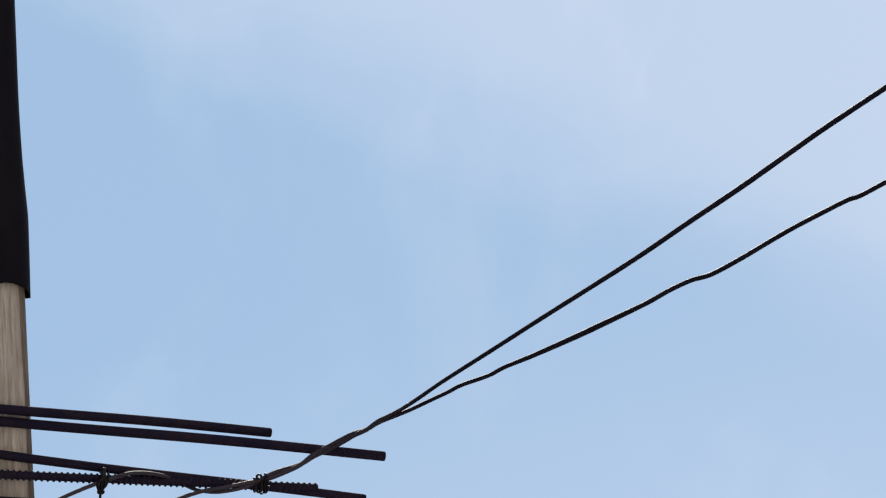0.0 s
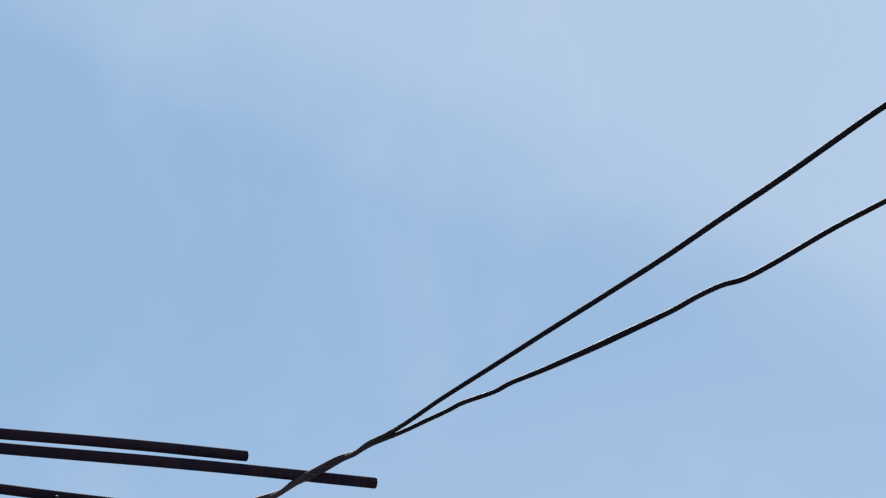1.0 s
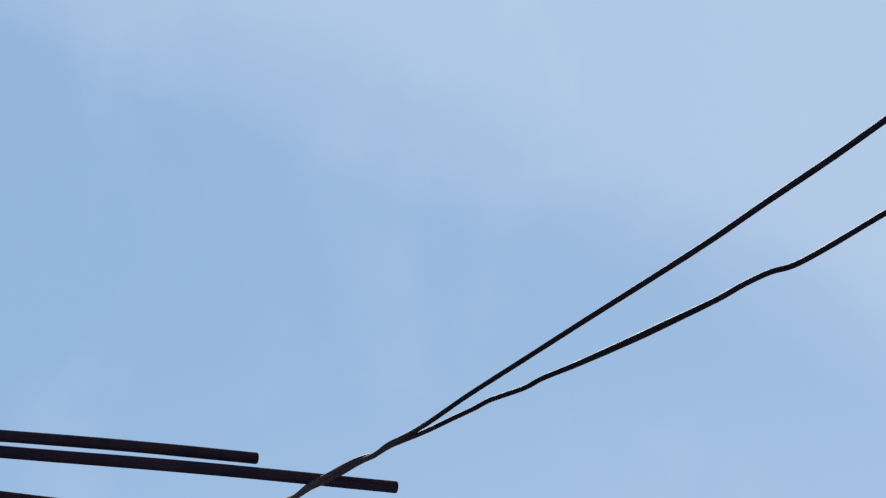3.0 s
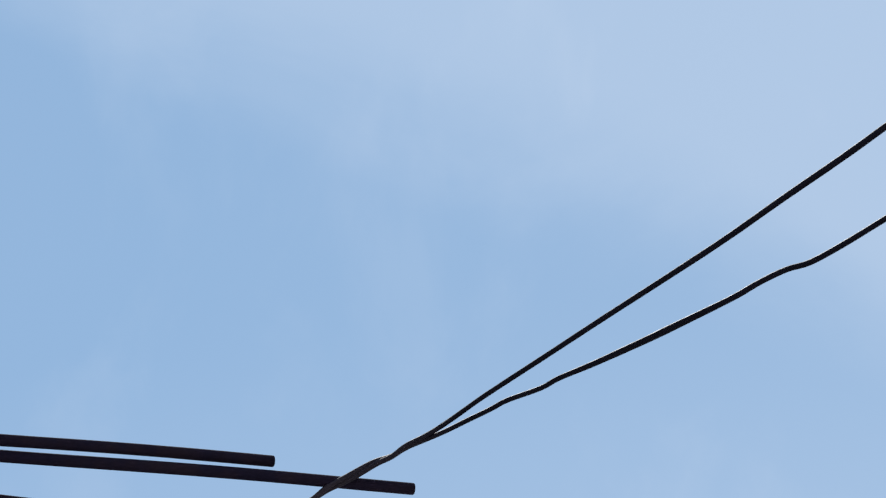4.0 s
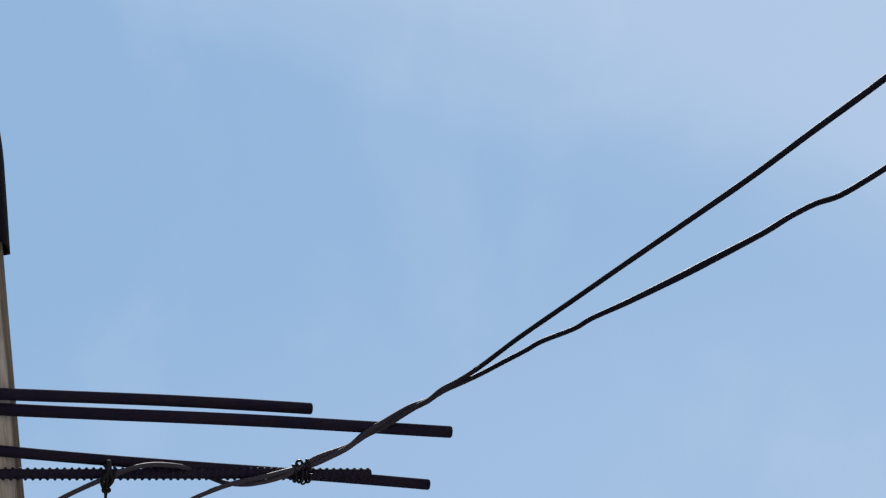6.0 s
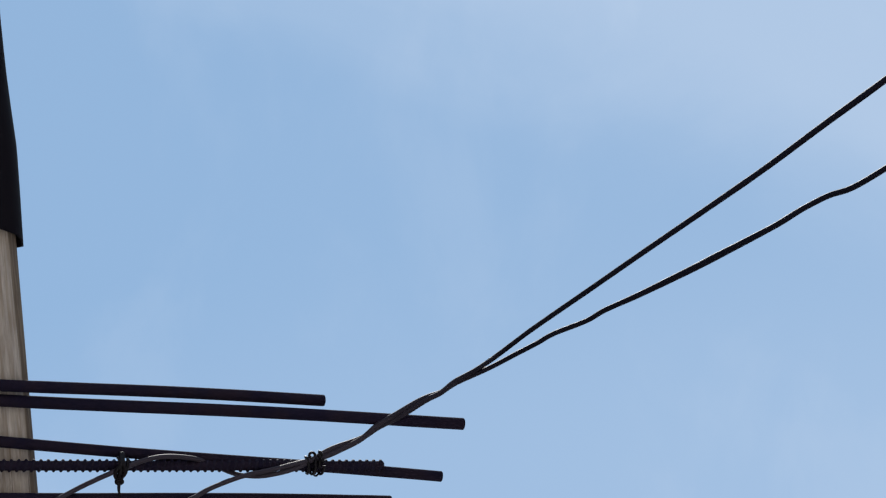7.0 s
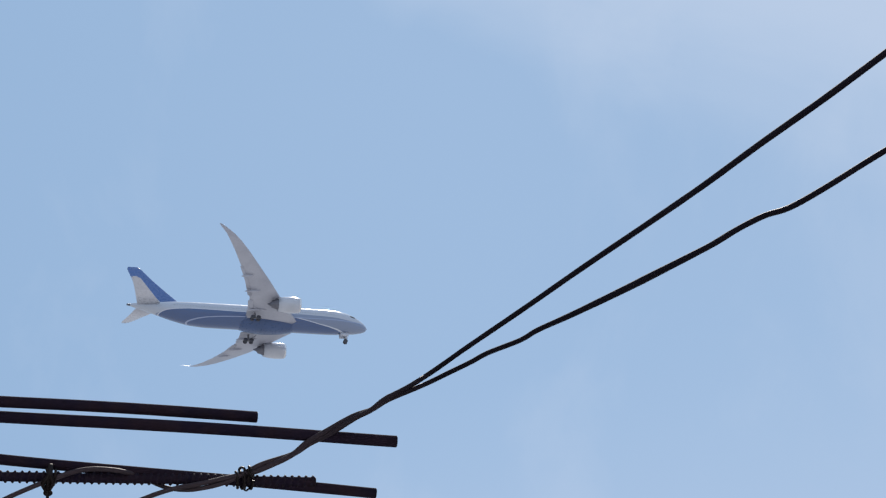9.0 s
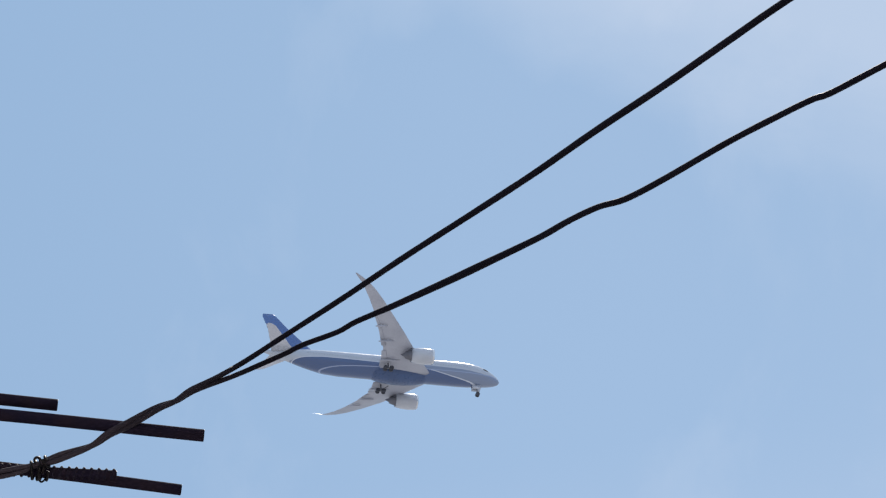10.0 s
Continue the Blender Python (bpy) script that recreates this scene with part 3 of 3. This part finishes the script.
def wing_sections(s):
    raw = [(1.6, -16.6, 12.4, -1.75, 0.13), (3.0, -17.5, 11.2, -1.6, 0.13), (6.0, -19.5, 9.2, -1.25, 0.12), (9.8, -21.9, 7.4, -0.8, 0.11),
           (15, -25.2, 5.7, 0.15, 0.10), (20, -28.7, 4.3, 1.25, 0.10), (24, -31.6, 3.3, 2.3, 0.09), (26.5, -33.7, 2.6, 3.1, 0.09),
           (28.3, -35.6, 1.8, 3.8, 0.08), (29.4, -37.6, 1.1, 4.65, 0.08), (30.0, -38.8, 0.45, 5.05, 0.08)]
    return [(s * y, x, c, z, th) for y, x, c, z, th in raw]


def wing_at(y):
    raw = wing_sections(1)
    ys = [r[0] for r in raw]
    return tuple(float(np.interp(y, ys, [r[k] for r in raw])) for k in (1, 2, 3))


def wheel(parent, x, y, z, r, width):
    loops = []
    for k, (dy, f) in enumerate(((-0.5, 0.55), (-0.5, 0.85), (-0.3, 1.0), (0.3, 1.0), (0.5, 0.85), (0.5, 0.55))):
        loops.append([(x + r * f * math.cos(math.tau * i / 20), y + dy * width, z + r * f * math.sin(math.tau * i / 20)) for i in range(20)])
    part("wheel", rings(loops), TYRE, parent, "black tyre")


def airliner():
    t = thing("airliner", "twin-engine white and blue airliner in flight, landing gear lowered", "aircraft",
              m=pose(-17.28, 543.67, 364.15, 0.14, -4.71, 12.63))
    xs = [0, -0.15, -0.5, -1, -1.5, -2.2, -3, -4, -5, -6.2, -7.5, -10] + [-10 - 2 * k for k in range(1, 15)] + [-40, -42, -44, -46, -48, -50, -52, -53.2, -54.3, -55, -55.4]
    loops = []
    for x in xs:
        r, zc = hull_at(x)
        loops.append(circle(x, 0, zc, r, r * 1.01, 48))
    part("fuselage", rings(loops), LIVERY, t, "white hull with a blue belly and pale sweeps")
    # belly fairing between the wings
    loops = []
    for i in range(21):
        s = i / 20
        x = -15.5 - 17 * s
        k = math.sin(math.pi * s) ** 0.5 if 0 < s < 1 else 0.02
        loops.append([(x, math.cos(b) * (0.3 + 2.75 * k), -1.5 + math.sin(b) * (0.2 + 1.95 * k)) for b in (math.tau * j / 32 for j in range(32))])
    part("belly_fairing", rings(loops), material("belly_blue_paint", BLUE, 0.3, 0, tuple(c * 0.85 for c in BLUE), 0.3, (1, 1, 1), 0, 2, 0.12, coat=0.3), t, "blue belly fairing")
    part("tail_cone", rings([circle(-55.35, 0, 1.72, 0.3, 0.3, 20), circle(-56.1, 0, 1.78, 0.2, 0.2, 20)]), DARKMETAL, t, "dark exhaust at the tail")
    # cockpit glass, one pane each
    for s in (-1, 1):
        for a0, a1, x0, x1 in ((62, 88, -2.35, -3.2), (38, 60, -2.45, -3.5), (22, 36, -3.0, -4.1)):
            bm = bmesh.new()
            quad = []
            for x, ang in ((x0, a0), (x0 - 0.1, a1), (x1, a1), (x1 - 0.2, a0)):
                r, zc = hull_at(x)
                r += 0.03
                quad.append(bm.verts.new((x, s * r * math.cos(radians(ang)), zc + r * math.sin(radians(ang)))))
            f = bm.faces.new(quad)
            bmesh.ops.solidify(bm, geom=[f], thickness=0.03)
            part("cockpit_pane", bm, GLASS, t, "dark cockpit glass", smooth=False)
    # cabin windows
    pane = bmesh.new()
    bmesh.ops.create_cube(pane, size=1, matrix=Matrix.Diagonal((0.17, 0.03, 0.27, 1)))
    bmesh.ops.bevel(pane, geom=pane.edges[:], offset=0.015, segments=1, affect="EDGES")
    first = part("cabin_window", pane, CABIN, t, smooth=False)
    k = 0
    for s in (-1, 1):
        for i in range(62):
            x = -7.6 - 0.62 * i
            if i in (0, 17, 18, 40):
                continue
            r, zc = hull_at(x)
            ob = first if k == 0 else new("cabin_window", first.data)
            k += 1
            ob.parent = t
            ob.matrix_basis = Matrix.Translation((x, s * (r * 0.985 + 0.005), zc + 0.5))
    for s in (-1, 1):
        wing = part("wing", surface(wing_sections(s)), GREYWING, t, "light grey swept wing with a raked tip")
        # lowered flaps behind the trailing edge
        for y0, y1 in ((3.4, 9.0), (10.6, 19.5)):
            secs = []
            for y in (y0, (y0 + y1) / 2, y1):
                x, c, z = wing_at(y)
                secs.append((s * y, x - c * 0.90, c * 0.145, z - c * 0.022, 0.12))
            part("flap", surface(secs), GREYWING, wing, "flap lowered a little")
        for y in (6.3, 12.6, 17.2):
            x, c, z = wing_at(y)
            line = [(x - c * 0.55, 0.04), (x - c * 0.7, 0.17), (x - c * 0.9, 0.22), (x - c * 1.03, 0.17), (x - c * 1.12, 0.04)]
            part("flap_fairing", rings([circle(px, s * y, z - 0.32 - 0.12 * i, r * 0.8, r * 1.2, 14) for i, (px, r) in enumerate(line)]), GREYWING, wing)
        # engine: nacelle with a metal lip, fan, dark core and pylon
        ey, ez, ex = s * 9.8, -2.3, -17.6
        prof = [(-0.9, 1.40), (-0.25, 1.46), (0.0, 1.58), (-0.12, 1.72), (-0.8, 1.86), (-2.2, 1.93), (-3.8, 1.84), (-5.2, 1.58), (-5.2, 1.50), (-4.2, 1.55)]
        eng = part("engine", rings([circle(ex + x, ey, ez, r, r, 36) for x, r in prof], caps=False), NACELLE, t, "pale engine nacelle with a bright lip")
        part("lip", rings([circle(ex + x, ey, ez, r, r, 36) for x, r in ((-0.25, 1.452), (0.02, 1.60), (-0.1, 1.735), (-0.42, 1.80))], caps=False), LIP, eng, "polished metal intake lip")
        part("fan", rings([circle(ex - 0.95, ey, ez, 1.42, 1.42, 36), circle(ex - 1.0, ey, ez, 0.45, 0.45, 36), circle(ex - 0.5, ey, ez, 0.04, 0.04, 36)]), DARKMETAL, eng, "dark fan disc and spinner")
        part("core", rings([circle(ex + x, ey, ez, r, r, 30) for x, r in ((-4.3, 1.45), (-5.4, 1.18), (-6.6, 0.82), (-6.7, 0.5), (-7.6, 0.1))]), DARKMETAL, eng, "heat-darkened exhaust core")
        pyl = []
        for z, x0, x1, w in ((ez + 1.2, ex - 1.4, ex - 7.4, 0.28), (ez + 1.85, ex - 2.2, ex - 9.0, 0.26), (-0.3, ex - 4.6, ex - 9.6, 0.22)):
            pyl.append([(x0, ey, z), (x0 - 0.5, ey + w, z), (x1 + 1.4, ey + w, z), (x1, ey, z), (x1 + 1.4, ey - w, z), (x0 - 0.5, ey - w, z)])
        part("pylon", rings(pyl), GREYWING, eng, smooth=False)
        # tailplane
        part("tailplane", surface([(s * 0.5, -47.9, 5.8, 1.5, 0.10), (s * 5.0, -51.0, 3.8, 2.2, 0.10), (s * 9.2, -54.0, 2.0, 2.95, 0.09), (s * 9.9, -55.1, 0.9, 3.05, 0.09)]),
             WHITE, t, "white swept tailplane")
        # main gear
        gear = part("main_gear", tube([Vector((-27.2, s * 4.6, -1.6)), Vector((-27.2, s * 4.9, -3.2))], 0.2, 12), GEARGREY, t, "dark main landing gear leg")
        part("brace", tube([Vector((-25.6, s * 3.6, -2.4)), Vector((-27.2, s * 4.85, -3.1))], 0.12, 8), GEARGREY, gear)
        part("bogie", tube([Vector((-26.4, s * 4.9, -3.1)), Vector((-28.0, s * 4.9, -3.2))], 0.16, 8), GEARGREY, gear)
        for x in (-26.5, -27.9):
            for dy in (-0.45, 0.45):
                wheel(gear, x, s * 4.9 + dy, -3.15, 0.50, 0.42)
    part("fin", surface([(0, -42.6, 9.0, 2.4, 0.07), (0, -44.2, 8.0, 3.2, 0.07), (0, -46.8, 6.6, 5.6, 0.07), (0, -49.9, 4.8, 8.6, 0.07), (0, -52.5, 3.3, 11.5, 0.07), (0, -53.3, 2.4, 12.2, 0.05)], upright=True),
         FINPAINT, t, "blue fin with a white lower rear")
    nose = part("nose_gear", tube([Vector((-5.5, 0, -2.3)), Vector((-5.3, 0, -4.9))], 0.13, 10), GEARGREY, t, "nose landing gear leg")
    for dy in (-0.32, 0.32):
        wheel(nose, -5.3, dy, -5.0, 0.5, 0.36)
    for dy in (-0.55, 0.55):
        part("gear_door", box(-6.6, -4.6, dy - 0.03, dy + 0.03, -3.9, -2.75, 0.02), WHITE, nose)
    return t


airliner()
